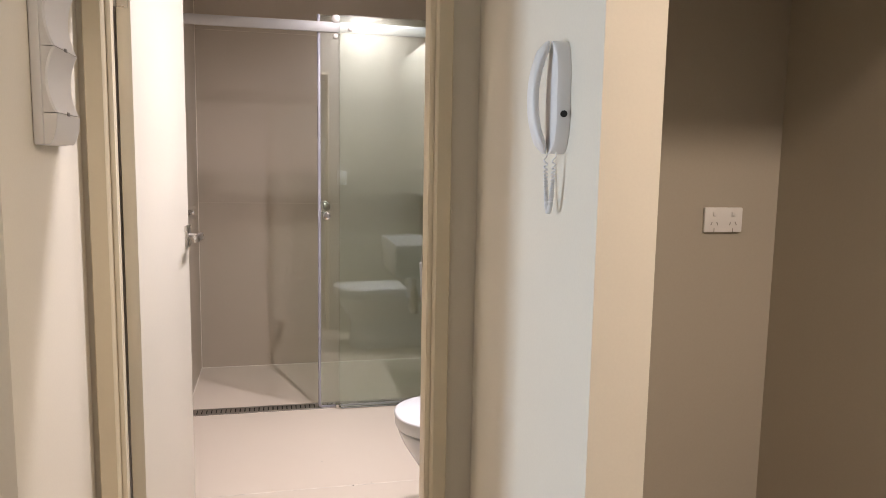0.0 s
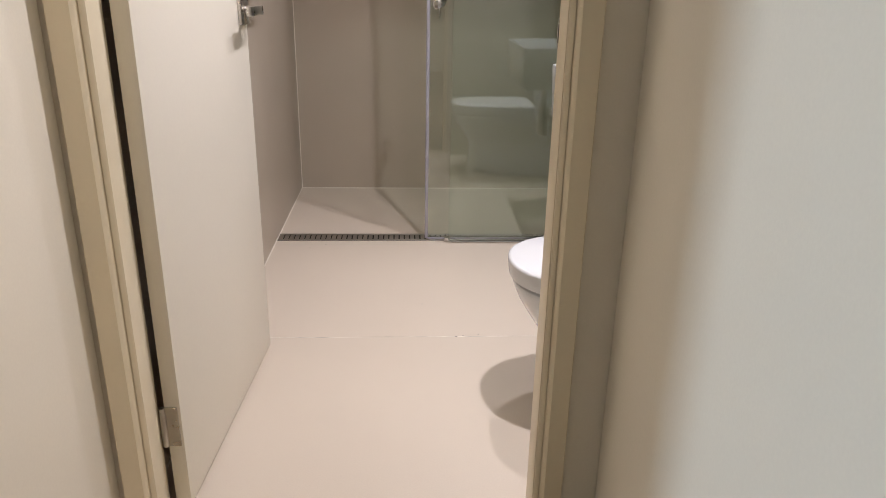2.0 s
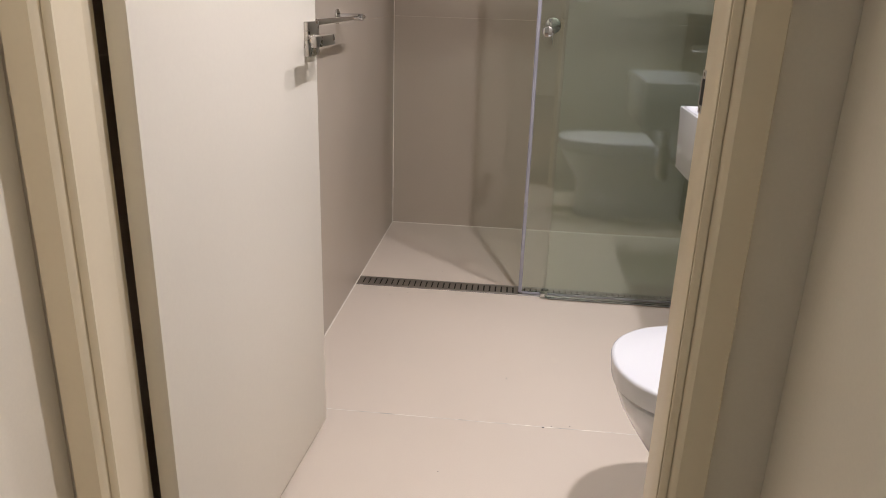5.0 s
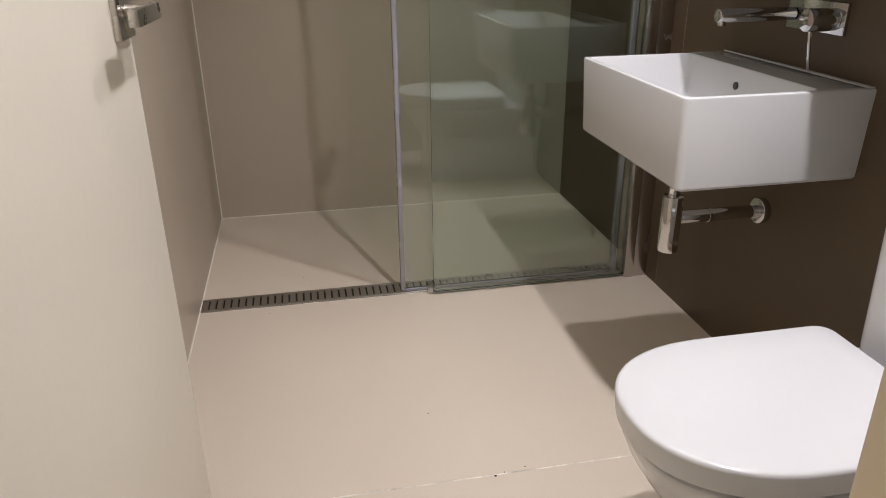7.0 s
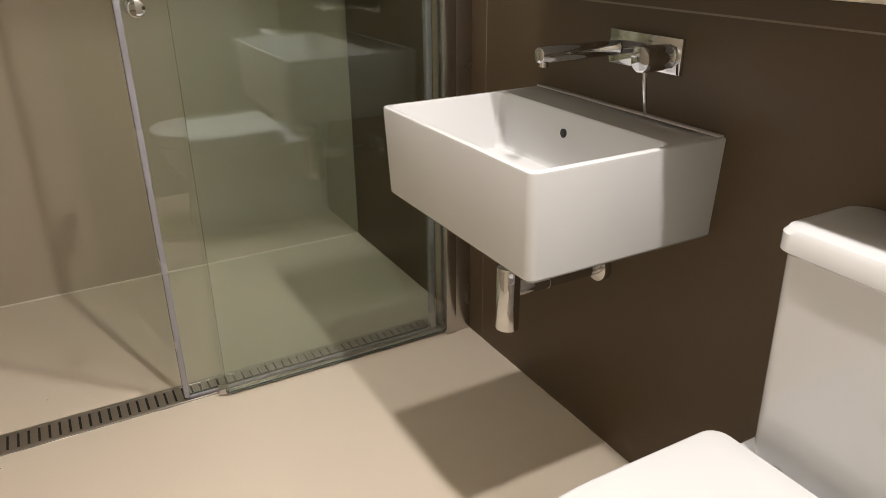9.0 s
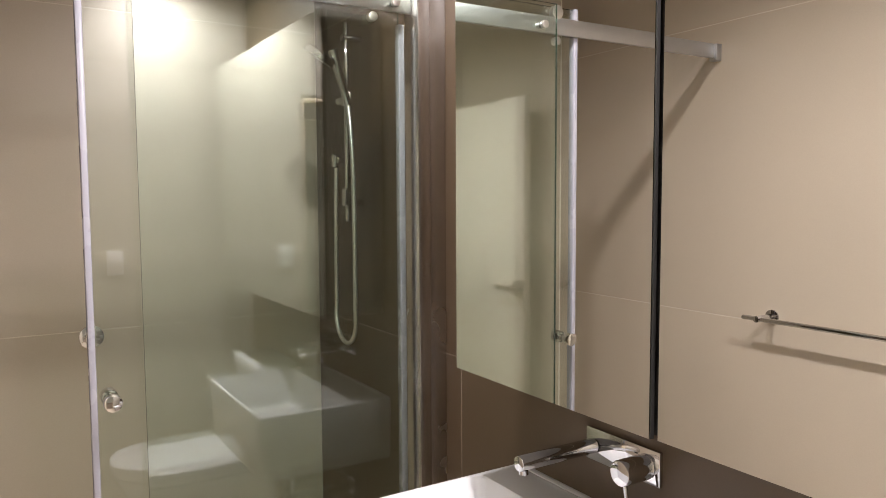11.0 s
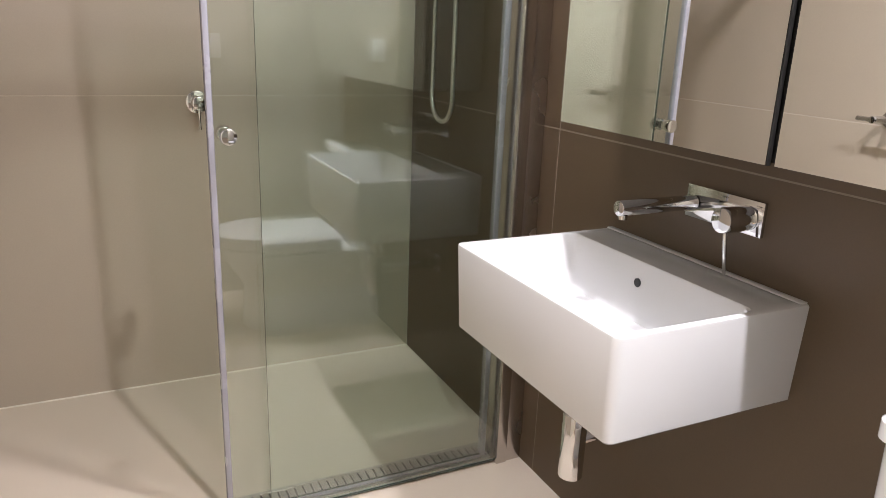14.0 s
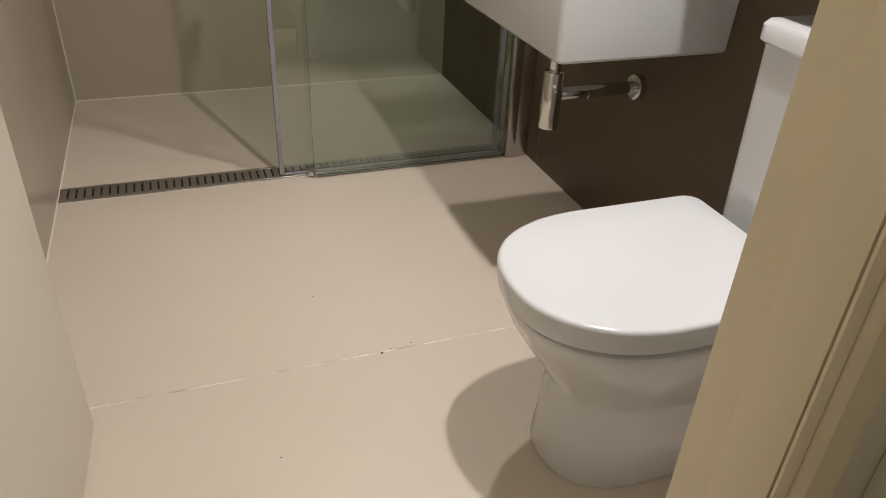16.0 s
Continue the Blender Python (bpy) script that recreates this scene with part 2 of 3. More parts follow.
structure("wall_hall_end", box(bm_new(), -2.7, 3.3, -2.7, -2.6, HF, 2.585), PAINT, "painted wall closing the hall", "wall")
bm = bm_new()
box(bm, -2.72, -2.62, -2.6, 1.48, HF, 2.585)
box(bm, -2.72, -2.62, 1.95, 2.10, HF, 2.585)
box(bm, -2.72, -2.62, 1.48, 1.95, 2.16, 2.585)
box(bm, -2.72, -2.62, 1.48, 1.95, HF, 0.20)
structure("wall_window", bm, PAINT, "painted outside wall with a large window opening", "wall")


def skirting(name, x0, x1, y0, y1, h, mat, label):
    return structure(name, box(bm_new(), x0, x1, y0, y1, HF, HF + h, 0.003), mat, label, "skirting board")


skirting("baseboard_left", XHL + 0.0005, XHL + 0.016, 2.1385, YH - 0.018, 0.085, PAINT, "low white painted skirting board on the hall wall")
structure("baseboard_right", splayed(1.79, YH - 0.0145, -0.014, -0.0006, HF, HF + 0.085), CREAM, "low cream painted skirting board on the hall wall", "skirting board")
skirting("baseboard_door", 1.064, xp(YH) - 0.001, YH - 0.014, YH - 0.0005, 0.085, CREAM, "short cream skirting beside the door frame")
skirting("baseboard_laundry_back", xp(YH) + 0.11, 2.101, YH - 0.024, YH - 0.0125, 0.12, HALL_TILE, "taupe skirting tile in the laundry recess")
skirting("baseboard_laundry_side", 2.1015, 2.1145, 0.5, YH - 0.0125, 0.12, HALL_TILE, "taupe skirting tile in the laundry recess")

# ---- door frame ----
door_frame = thing("door_frame", (0.58, YH, HF), "cream enamelled timber door frame with stepped architraves", "door frame", kind="structure")


def architrave_profile(bm, x_in, x_out, z1):
    """Moulding that stands on the hall floor: a broad flat, then two rounded steps down to the opening."""
    steps = ((0.0, 0.0005), (0.0, 0.004), (0.10, 0.0085), (0.155, 0.0095), (0.165, 0.0065), (0.185, 0.0065), (0.195, 0.0105),
             (0.29, 0.0165), (0.335, 0.0190), (0.97, 0.0195), (1.0, 0.0175), (1.0, 0.0005))
    return loft(bm, [[(x_in + (x_out - x_in) * u, YH - d, z) for u, d in steps] for z in (HF, z1)])


AL0, AL1, AR0, AR1 = 0.196, 0.134, 1.004, 1.062   # inner and outer edges of the architraves
STOP = 2.772                                      # where the stop on the latch side ends and the rebate begins
part("architrave", architrave_profile(bm_new(), AL0, AL1, DZ + 0.06), CREAM, door_frame)
part("architrave", architrave_profile(bm_new(), AR0, AR1, DZ + 0.06), CREAM, door_frame)
part("architrave", box(bm_new(), AL1 + 0.001, AR1 - 0.001, YH - 0.021, YH - 0.0006, DZ + 0.061, DZ + 0.125, 0.003), CREAM, door_frame)
part("jamb", box(bm_new(), DX0 - 0.019, DX0, YH + 0.001, YD + 0.004, HF, DZ, 0.002), CREAM, door_frame)
part("jamb", box(bm_new(), DX1 + 0.012, DX1 + 0.0195, YH + 0.001, YD + 0.004, HF, DZ, 0.002), CREAM, door_frame)
part("jamb", box(bm_new(), DX0 - 0.019, DX1 + 0.019, YH + 0.001, YD + 0.004, DZ + 0.001, DZ + 0.019, 0.002), CREAM, door_frame)
part("door_stop", box(bm_new(), DX0 + 0.0005, DX0 + 0.016, YH + 0.001, STOP + 0.008, HF, DZ - 0.001, 0.002), CREAM, door_frame)
part("door_stop", box(bm_new(), DX1, DX1 + 0.0115, YH + 0.001, STOP, HF, DZ - 0.001, 0.002), CREAM, door_frame)
bm = bm_new()
prof = [(YH - 0.035, HF), (YH - 0.035, HF + 0.016), (YH + 0.030, -0.006), (YH + 0.045, 0.003), (YD - 0.046, 0.003), (YD - 0.046, HF)]
loft(bm, [[(x, y, z) for y, z in prof] for x in (DX0 + 0.0165, DX1 - 0.0005)])
part("sill", bm, CREAM, door_frame, "cream painted sloping door sill")
SK = DX1 + 0.012   # face of the rebate
strike = part("strike_plate", box(bm_new(), SK - 0.0015, SK - 0.0002, 2.812, 2.8335, 1.068, 1.124, 0.0005), SATIN, door_frame, "worn steel strike plate")
bm = bm_new()
rings = []
for i in range(9):
    u = i / 8
    half = 0.019 * math.sqrt(1 - (0.92 * u) ** 2)
    y, x = 2.8337 + 0.021 * u, SK - 0.0015 + 0.006 * u * u
    rings.append([(x, y, 1.096 - half), (x, y, 1.096 + half), (x + 0.0013, y, 1.096 + half), (x + 0.0013, y, 1.096 - half)])
part("lip", loft(bm, rings), SATIN, strike, "rounded lip bent round the edge")
part("slot", box(bm_new(), SK - 0.0019, SK - 0.0016, 2.815, 2.829, 1.079, 1.113), BLACK, strike, "dark latch slot")
for z in (1.073, 1.119):
    part("screw", rod(bm_new(), (SK - 0.0022, 2.822, z), (SK - 0.0016, 2.822, z), 0.0028, seg=12), CHROME, strike)

# ---- the open door ----
HX, HY = 0.184, 2.836
swing = math.degrees(math.atan2(0.265 - 0.220, 3.640 - HY))
bathroom_door = thing("bathroom_door", (HX, HY, 0), "cream painted flush door standing wide open against the tiled wall", "door")
LEAF = 0.806
part("leaf", box(bm_new(), HX, HX + 0.036, HY, HY + LEAF, 0.014, 2.045, 0.0015), DOOR, bathroom_door)
for hz in (0.181, 1.78):
    bm = bm_new()
    rod(bm, (HX - 0.004, HY - 0.004, hz), (HX - 0.004, HY - 0.004, hz + 0.1), 0.007, seg=16, bevel=0.001)
    box(bm, HX - 0.002, HX + 0.030, HY - 0.003, HY - 0.0002, hz, hz + 0.1)
    part("hinge", bm, SATIN, bathroom_door, "satin steel butt hinge")
hy, hz = HY + LEAF - 0.048, 1.098
FX = HX + 0.036
handle = part("handle_plate", box(bm_new(), FX, FX + 0.011, hy - 0.04, hy + 0.04, hz - 0.04, hz + 0.04, 0.0015), SATIN, bathroom_door, "square satin nickel rose plate")
part("neck", rod(bm_new(), (FX + 0.0112, hy, hz), (FX + 0.05, hy, hz), 0.010, bevel=0.001), SATIN, handle)
part("lever", box(bm_new(), FX + 0.046, FX + 0.060, hy - 0.125, hy + 0.012, hz - 0.012, hz + 0.012, 0.0015), SATIN, handle)
part("privacy_plate", box(bm_new(), HX - 0.008, HX - 0.0002, hy - 0.026, hy + 0.026, hz - 0.13, hz - 0.078, 0.0015), SATIN, bathroom_door)
bathroom_door.rotation_mode = "XYZ"
bathroom_door.rotation_euler = (0, 0, -radians(swing))

# ---- linear drain ----
drain = thing("linear_floor_drain", (0.9, 4.76, 0), "slotted stainless steel channel drain across the shower entry", "floor drain")
DY0, DY1, DX_0, DX_1 = 4.716, 4.808, XL + 0.004, 1.735
part("channel", box(bm_new(), DX_0, DX_1, DY0, DY1, -0.0014, -0.0006), BLACK, drain, "dark channel under the grate")
bm = bm_new()
box(bm, DX_0, DX_1, DY0, DY0 + 0.012, -0.0005, 0.0045, 0.001, 1)
box(bm, DX_0, DX_1, DY1 - 0.012, DY1, -0.0005, 0.0045, 0.001, 1)
part("frame", bm, STEEL, drain)
nb = 64
pitch = (DX_1 - DX_0) / nb
bm = box(bm_new(), -pitch * 0.365, pitch * 0.365, DY0 + 0.0122, DY1 - 0.0122, -0.0003, 0.0040)
first = part("grate_bar", bm, STEEL, drain)
first.location.x += DX_0 + pitch * 0.5
for i in range(1, nb):
    ob = first.copy()
    scene.collection.objects.link(ob)
    ob.location.x = DX_0 + pitch * (i + 0.5)

# ---- shower screen ----
screen = thing("shower_screen", (1.2, 4.72, 0), "frameless glass shower screen with sliding door on aluminium rail", "shower screen")
GF, GS = 4.684, 4.724   # fixed and sliding glass


def pane(name, x0, x1, y, z0, z1, label):
    ob = part(name, box(bm_new(), x0, x1, y, y + 0.008, z0, z1), GLASS, screen, label)
    for v in ob.data.vertices:
        v.co.y += 0.0012 * v.co.z
    ob.data.materials.append(GLASS_EDGE)
    for p in ob.data.polygons:
        p.use_smooth = False
        if abs(p.normal.y) < 0.5:
            p.material_index = 1
    return ob


pane("fixed_pane", 0.934, 1.69, GF, 0.010, 2.150, "fixed pane of greenish clear glass")
pane("sliding_pane", 0.832, 1.632, GS, 0.016, 2.152, "sliding pane of greenish clear glass")
part("edge_seal", box(bm_new(), 0.820, 0.835, GS - 0.004, GS + 0.022, 0.010, 2.155, 0.003), SEAL, screen, "pale translucent edge seal")
part("edge_seal", box(bm_new(), 1.630, 1.648, GS - 0.002, GS + 0.021, 0.010, 2.035, 0.002), SEAL, screen, "pale translucent edge seal")
part("rail", box(bm_new(), XL + 0.022, 1.662, 4.7085, 4.720, 2.063, 2.116, 0.002), ALU, screen, "flat satin aluminium sliding rail")
part("rail_bracket", box(bm_new(), XL + 0.0003, XL + 0.03, 4.698, 4.730, 2.054, 2.116, 0.002), ALU, screen)
bm = bm_new()
box(bm, 1.663, 1.700, 4.672, 4.750, 0.0, 2.168, 0.002)
box(bm, 1.7002, XR - 0.0005, 4.678, 4.746, 0.0, 2.168, 0.002)
part("wall_profile", bm, ALU_UP, screen, "upright aluminium wall channel")
for rx in (0.915, 1.545):
    bm = rod(bm_new(), (rx, 4.7055, 2.132), (rx, GS + 0.0022, 2.132), 0.022, bevel=0.002)
    part("roller", bm, SATIN_BRIGHT, screen)
    part("keeper", rod(bm_new(), (rx, 4.7055, 2.043), (rx, GS + 0.0022, 2.043), 0.013, bevel=0.0015), SATIN_BRIGHT, screen)
for bx in (0.990, 1.598):
    part("rail_bolt", rod(bm_new(), (bx, GF - 0.012, 2.080), (bx, GF + 0.0022, 2.080), 0.012, bevel=0.0015), SATIN_BRIGHT, screen)
    part("spacer", rod(bm_new(), (bx, GF + 0.0107, 2.080), (bx, 4.7082, 2.080), 0.010), CHROME, screen)
part("knob", rod(rod(bm_new(), (0.864, GS - 0.012, 1.088), (0.864, GS + 0.0010, 1.088), 0.012), (0.864, GS - 0.040, 1.088), (0.864, GS - 0.010, 1.088), 0.021, 0.019, bevel=0.004), CHROME, screen, "round chrome door knob")
part("knob", rod(rod(bm_new(), (0.864, GS + 0.0095, 1.088), (0.864, GS + 0.020, 1.088), 0.012), (0.864, GS + 0.018, 1.088), (0.864, GS + 0.048, 1.088), 0.019, 0.021, bevel=0.004), CHROME, screen, "round chrome door knob")
part("floor_guide", box(bm_new(), 0.914, 0.942, 4.6925, 4.7235, 0.0046, 0.024, 0.003), CHROME, screen, "small chrome floor guide")
part("bottom_seal", box(bm_new(), 0.836, 1.629, GS - 0.002, GS + 0.010, 0.0055, 0.0155, 0.001), SEAL, screen, "grey bottom seal strip")
part("floor_rail", box(bm_new(), 0.945, 1.667, 4.6925, 4.699, 0.0002, 0.008, 0.001), ALU, screen, "low aluminium floor rail")

# ---- shower fittings ----
SX, SY = 1.700, 5.234
shower_set = thing("hand_shower_set", (XR, SY, 1.85), "chrome hand shower on a slide rail with looping metal hose", "shower")
part("slide_rail", rod(bm_new(), (SX, SY, 1.470), (SX, SY, 2.150), 0.0095, bevel=0.002), CHROME, shower_set)
for bz in (2.098, 1.535):
    part("rail_bracket", rod(bm_new(), (SX - 0.016, SY, bz), (XR - 0.0003, SY, bz), 0.012, bevel=0.001), CHROME, shower_set)
slider = part("slider", rod(bm_new(), (SX, SY, 1.865), (SX, SY, 1.910), 0.018, bevel=0.002), CHROME, shower_set)
part("holder", rod(bm_new(), (SX + 0.016, SY + 0.030, 1.897), (SX - 0.030, SY - 0.072, 1.893), 0.014, 0.016, bevel=0.002), CHROME, slider)
part("clamp_knob", rod(bm_new(), (SX - 0.002, SY + 0.0185, 1.888), (SX - 0.004, SY + 0.055, 1.888), 0.012, 0.014, bevel=0.002), CHROME, slider)
FACE = Vector((-0.487, 0.35, -0.862)).normalized()
HEAD = Vector((1.550, 5.106, 2.004))
NECK = Vector((1.610, 5.142, 2.034))
hs = part("hand_piece", rod(bm_new(), (SX - 0.024, SY - 0.066, 1.862), NECK, 0.012, 0.0155, bevel=0.003), CHROME, shower_set)
part("spray_head", rod(bm_new(), HEAD - FACE * 0.013, HEAD + FACE * 0.010, 0.050, 0.056, seg=32, bevel=0.004), CHROME, hs)
part("spray_plate", rod(bm_new(), HEAD + FACE * 0.0102, HEAD + FACE * 0.0115, 0.048, seg=32), GREY_PLASTIC, hs, "grey nozzle plate")
part("wall_elbow", rod(rod(bm_new(), (SX - 0.006, SY + 0.072, 1.685), (XR - 0.0003, SY + 0.080, 1.685), 0.012), (SX - 0.012, SY + 0.080, 1.66), (SX - 0.012, SY + 0.080, 1.705), 0.012, bevel=0.002), CHROME, shower_set)
part("lower_stop", box(bm_new(), SX - 0.016, SX + 0.014, SY - 0.016, SY + 0.016, 1.545, 1.585, 0.003), CHROME, shower_set)
hp = []
ya, yb, zlow = SY + 0.070, SY - 0.134, 1.050
for i in range(17):
    u = i / 16
    hp.append((SX - 0.012, ya + 0.012 * math.sin(math.pi * u * 0.5), 1.658 + (1.165 - 1.658) * u))
for i in range(1, 24):
    a = math.pi * i / 24
    hp.append((SX - 0.012 - 0.028 * i / 24, (ya + yb) / 2 + 0.006 + (ya + 0.018 - yb) / 2 * math.cos(a), 1.165 - (1.165 - zlow) * math.sin(a) ** 0.9))
for i in range(21):
    u = i / 20
    hp.append((SX - 0.040 + 0.014 * u ** 3, yb - 0.003 + 0.068 * u ** 4, 1.165 + (1.861 - 1.165) * u))
part("hose", tube(bm_new(), hp, 0.0075, 12), SATIN_BRIGHT, shower_set, "ribbed metal shower hose")

mixer = thing("shower_mixer", (0.917, YB, 1.078), "round chrome shower mixer with a pin lever", "tap")
part("wall_plate", rod(bm_new(), (0.917, YB - 0.008, 1.078), (0.917, YB - 0.0003, 1.078), 0.040, seg=36, bevel=0.002), CHROME, mixer)
part("body", rod(bm_new(), (0.917, YB - 0.055, 1.078), (0.917, YB - 0.0083, 1.078), 0.024, seg=28, bevel=0.003), CHROME, mixer)
part("lever", rod(bm_new(), (0.917, YB - 0.045, 1.060), (0.917, YB - 0.055, 0.985), 0.005, 0.004, bevel=0.001), CHROME, mixer)

# ---- basin ----
BX0, BX1, BY0, BY1, BZ0, BZ1 = 1.306, XR + 0.020, 3.744, 4.335, 0.673, 0.883
basin = thing("wash_basin", (XR, 4.04, BZ0), "white rectangular ceramic basin hung on the dark tiled wall", "basin")


def rounded(x0, x1, y0, y1, z, r, n=5):
    pts = []
    for cx, cy, a0 in ((x1 - r, y1 - r, 0), (x0 + r, y1 - r, 90), (x0 + r, y0 + r, 180), (x1 - r, y0 + r, 270)):
        for k in range(n + 1):
            a = radians(a0 + 90 * k / n)
            pts.append((cx + r * math.cos(a), cy + r * math.sin(a), z))
    return pts


bm = bm_new()
tp = 0.008
bowl_x1 = 1.626
rings = [rounded(BX0 + tp + 0.008, BX1, BY0 + tp + 0.008, BY1 - tp - 0.008, BZ0, 0.014),
         rounded(BX0 + tp, BX1, BY0 + tp, BY1 - tp, BZ0 + 0.008, 0.018),
         rounded(BX0, BX1, BY0, BY1, BZ1 - 0.005, 0.018),
         rounded(BX0 + 0.0015, BX1, BY0 + 0.0015, BY1 - 0.0015, BZ1 - 0.0015, 0.017),
         rounded(BX0 + 0.005, BX1 - 0.003, BY0 + 0.005, BY1 - 0.005, BZ1, 0.015),
         rounded(BX0 + 0.012, bowl_x1 + 0.006, BY0 + 0.014, BY1 - 0.014, BZ1, 0.022),
         rounded(BX0 + 0.015, bowl_x1 + 0.002, BY0 + 0.017, BY1 - 0.017, BZ1 - 0.004, 0.022),
         rounded(BX0 + 0.030, bowl_x1 - 0.012, BY0 + 0.034, BY1 - 0.034, BZ1 - 0.118, 0.024),
         rounded(BX0 + 0.038, bowl_x1 - 0.020, BY0 + 0.042, BY1 - 0.042, BZ1 - 0.130, 0.026),
         rounded(BX0 + 0.085, bowl_x1 - 0.065, BY0 + 0.10, BY1 - 0.10, BZ1 - 0.134, 0.04)]
loft(bm, rings)
part("bowl", bm, CERAMIC, basin)
ovx = bowl_x1 - 0.0035
part("overflow", rod(rod(bm_new(), (ovx - 0.002, 4.066, 0.836), (ovx + 0.006, 4.066, 0.836), 0.010, seg=20), (ovx - 0.0026, 4.066, 0.836), (ovx - 0.0021, 4.066, 0.836), 0.0065, seg=16), BLACK, basin, "dark overflow hole")
part("rear_lip", box(bm_new(), XR - 0.018, XR - 0.0006, BY0 + 0.004, BY1 - 0.004, BZ1 + 0.0004, BZ1 + 0.0040, 0.0015), CERAMIC, basin)

trap = thing("bottle_trap", (1.471, 4.052, BZ0), "chrome bottle trap under the basin", "trap")
part("inlet", rod(bm_new(), (1.476, 4.048, 0.545), (1.476, 4.048, BZ0 - 0.0005), 0.015, bevel=0.001), CHROME, trap)
part("bottle", rod(bm_new(), (1.476, 4.048, 0.397), (1.476, 4.048, 0.556), 0.0275, seg=32, bevel=0.003), CHROME, trap)
part("outlet", rod(bm_new(), (1.495, 4.052, 0.490), (XR - 0.014, 4.052, 0.490), 0.018, bevel=0.001), CHROME, trap)
part("collar", rod(bm_new(), (1.585, 4.052, 0.490), (1.592, 4.052, 0.490), 0.0195), CHROME, trap)
part("flange", rod(bm_new(), (XR - 0.022, 4.052, 0.490), (XR - 0.0004, 4.052, 0.490), 0.036, 0.036, seg=32, bevel=0.003), CHROME, trap)

tap = thing("wall_mixer_tap", (XR, 3.97, 1.01), "chrome wall-mounted basin mixer with long spout and pin lever", "tap")
part("wall_plate", box(bm_new(), XR - 0.010, XR - 0.0004, 3.871, 4.080, 0.978, 1.050, 0.002), CHROME, tap)
bm = bm_new()
rod(bm, (1.538, 4.056, 1.012), (XR - 0.0104, 4.056, 1.012), 0.0165, seg=28, bevel=0.003)
part("spout", bm, CHROME, tap)
part("outlet", rod(bm_new(), (1.552, 4.056, 0.988), (1.552, 4.056, 0.9975), 0.010), CHROME, tap)
part("body", rod(bm_new(), (1.672, 3.908, 1.012), (XR - 0.0104, 3.908, 1.012), 0.026, seg=32, bevel=0.004), CHROME, tap)
part("lever", rod(bm_new(), (1.686, 3.905, 0.990), (1.697, 3.902, 0.900), 0.0045, 0.0038, bevel=0.001), CHROME, tap)

# ---- mirror cabinet ----
MX, MZ0, MZ1, MY0, MYG, MY1 = 1.546, 1.161, 2.150, 3.104, 3.708, 4.300
cabinet = thing("mirror_cabinet", (XR, 3.70, MZ0), "wall-hung cabinet with two frameless mirror doors", "cabinet")
part("body", box(bm_new(), MX + 0.020, XR - 0.0005, MY0 + 0.004, MY1 - 0.004, MZ0 + 0.004, MZ1 - 0.004), GREY_PLASTIC, cabinet)
# Black strip puts the shade of the gap between the doors into colour.
part("gap_strip", box(bm_new(), MX + 0.012, MX + 0.0198, MYG - 0.018, MYG + 0.018, MZ0 + 0.004, MZ1 - 0.004), BLACK, cabinet)
for a, b in ((MY0, MYG - 0.006), (MYG + 0.006, MY1)):
    # Leaf is coloured black so its edges pass for shade in the gap.
    leaf = part("mirror_door", box(bm_new(), MX + 0.0032, MX + 0.0115, a, b, MZ0, MZ1), BLACK, cabinet)
    glass = part("mirror", box(bm_new(), MX, MX + 0.003, a + 0.001, b - 0.001, MZ0 + 0.001, MZ1 - 0.001), MIRROR, leaf, "clear silvered mirror")
    if a > MYG:   # this door stands a few millimetres ajar at its free edge
        for ob in (leaf, glass):
            for v in ob.data.vertices:
                v.co.x -= (MY1 - v.co.y) * math.tan(radians(0.5))

# ---- toilet ----
TY = 3.300
toilet = thing("toilet", (1.5, TY, 0), "white close-coupled ceramic toilet with its lid closed", "toilet")


def pan_ring(x_tip, x_back, hw, z, n=28, square=2.25, back=0.0):
    """D-shaped outline: a rounded front and straight sides to the back."""
    pts = []
    cx = x_tip + hw * 1.25
    for k in range(n + 1):
        a = radians(90 + 180 * k / n)
        c, s = math.cos(a), math.sin(a)
        pts.append((cx + (cx - x_tip) * math.copysign(abs(c) ** (2 / square), c) if abs(c) > 1e-9 else cx,
                    TY + hw * math.copysign(abs(s) ** (2 / square), s), z))
    if back:
        for s in (-1, 1):
            for k in range(6):
                a = radians(18 * k if s < 0 else 90 - 18 * k)
                pts.append((x_back - back + back * math.sin(a), TY + s * (hw - back + back * math.cos(a)), z))
    else:
        pts += [(x_back, TY - hw, z), (x_back, TY + hw, z)]
    return pts


bm = bm_new()
loft(bm, [pan_ring(1.140, 1.735, 0.133, 0.0), pan_ring(1.136, 1.735, 0.136, 0.010), pan_ring(1.146, 1.735, 0.136, 0.10), pan_ring(1.150, 1.735, 0.137, 0.175),
          pan_ring(1.147, 1.735, 0.139, 0.200), pan_ring(1.134, 1.735, 0.145, 0.222), pan_ring(1.108, 1.735, 0.157, 0.258), pan_ring(1.080, 1.735, 0.171, 0.300),
          pan_ring(1.056, 1.735, 0.184, 0.340), pan_ring(1.043, 1.735, 0.1925, 0.372), pan_ring(1.040, 1.735, 0.1945, 0.382), pan_ring(1.042, 1.735, 0.1930, 0.3875), pan_ring(1.047, 1.735, 0.1885, 0.3900), pan_ring(1.060, 1.735, 0.176, 0.391)])
part("pan", bm, CERAMIC, toilet)
bm = bm_new()
loft(bm, [pan_ring(1.050, 1.540, 0.178, 0.3915), pan_ring(1.047, 1.541, 0.181, 0.3925), pan_ring(1.047, 1.541, 0.181, 0.3980), pan_ring(1.050, 1.540, 0.178, 0.3990)])
part("seat", bm, SEAT, toilet)
bm = bm_new()
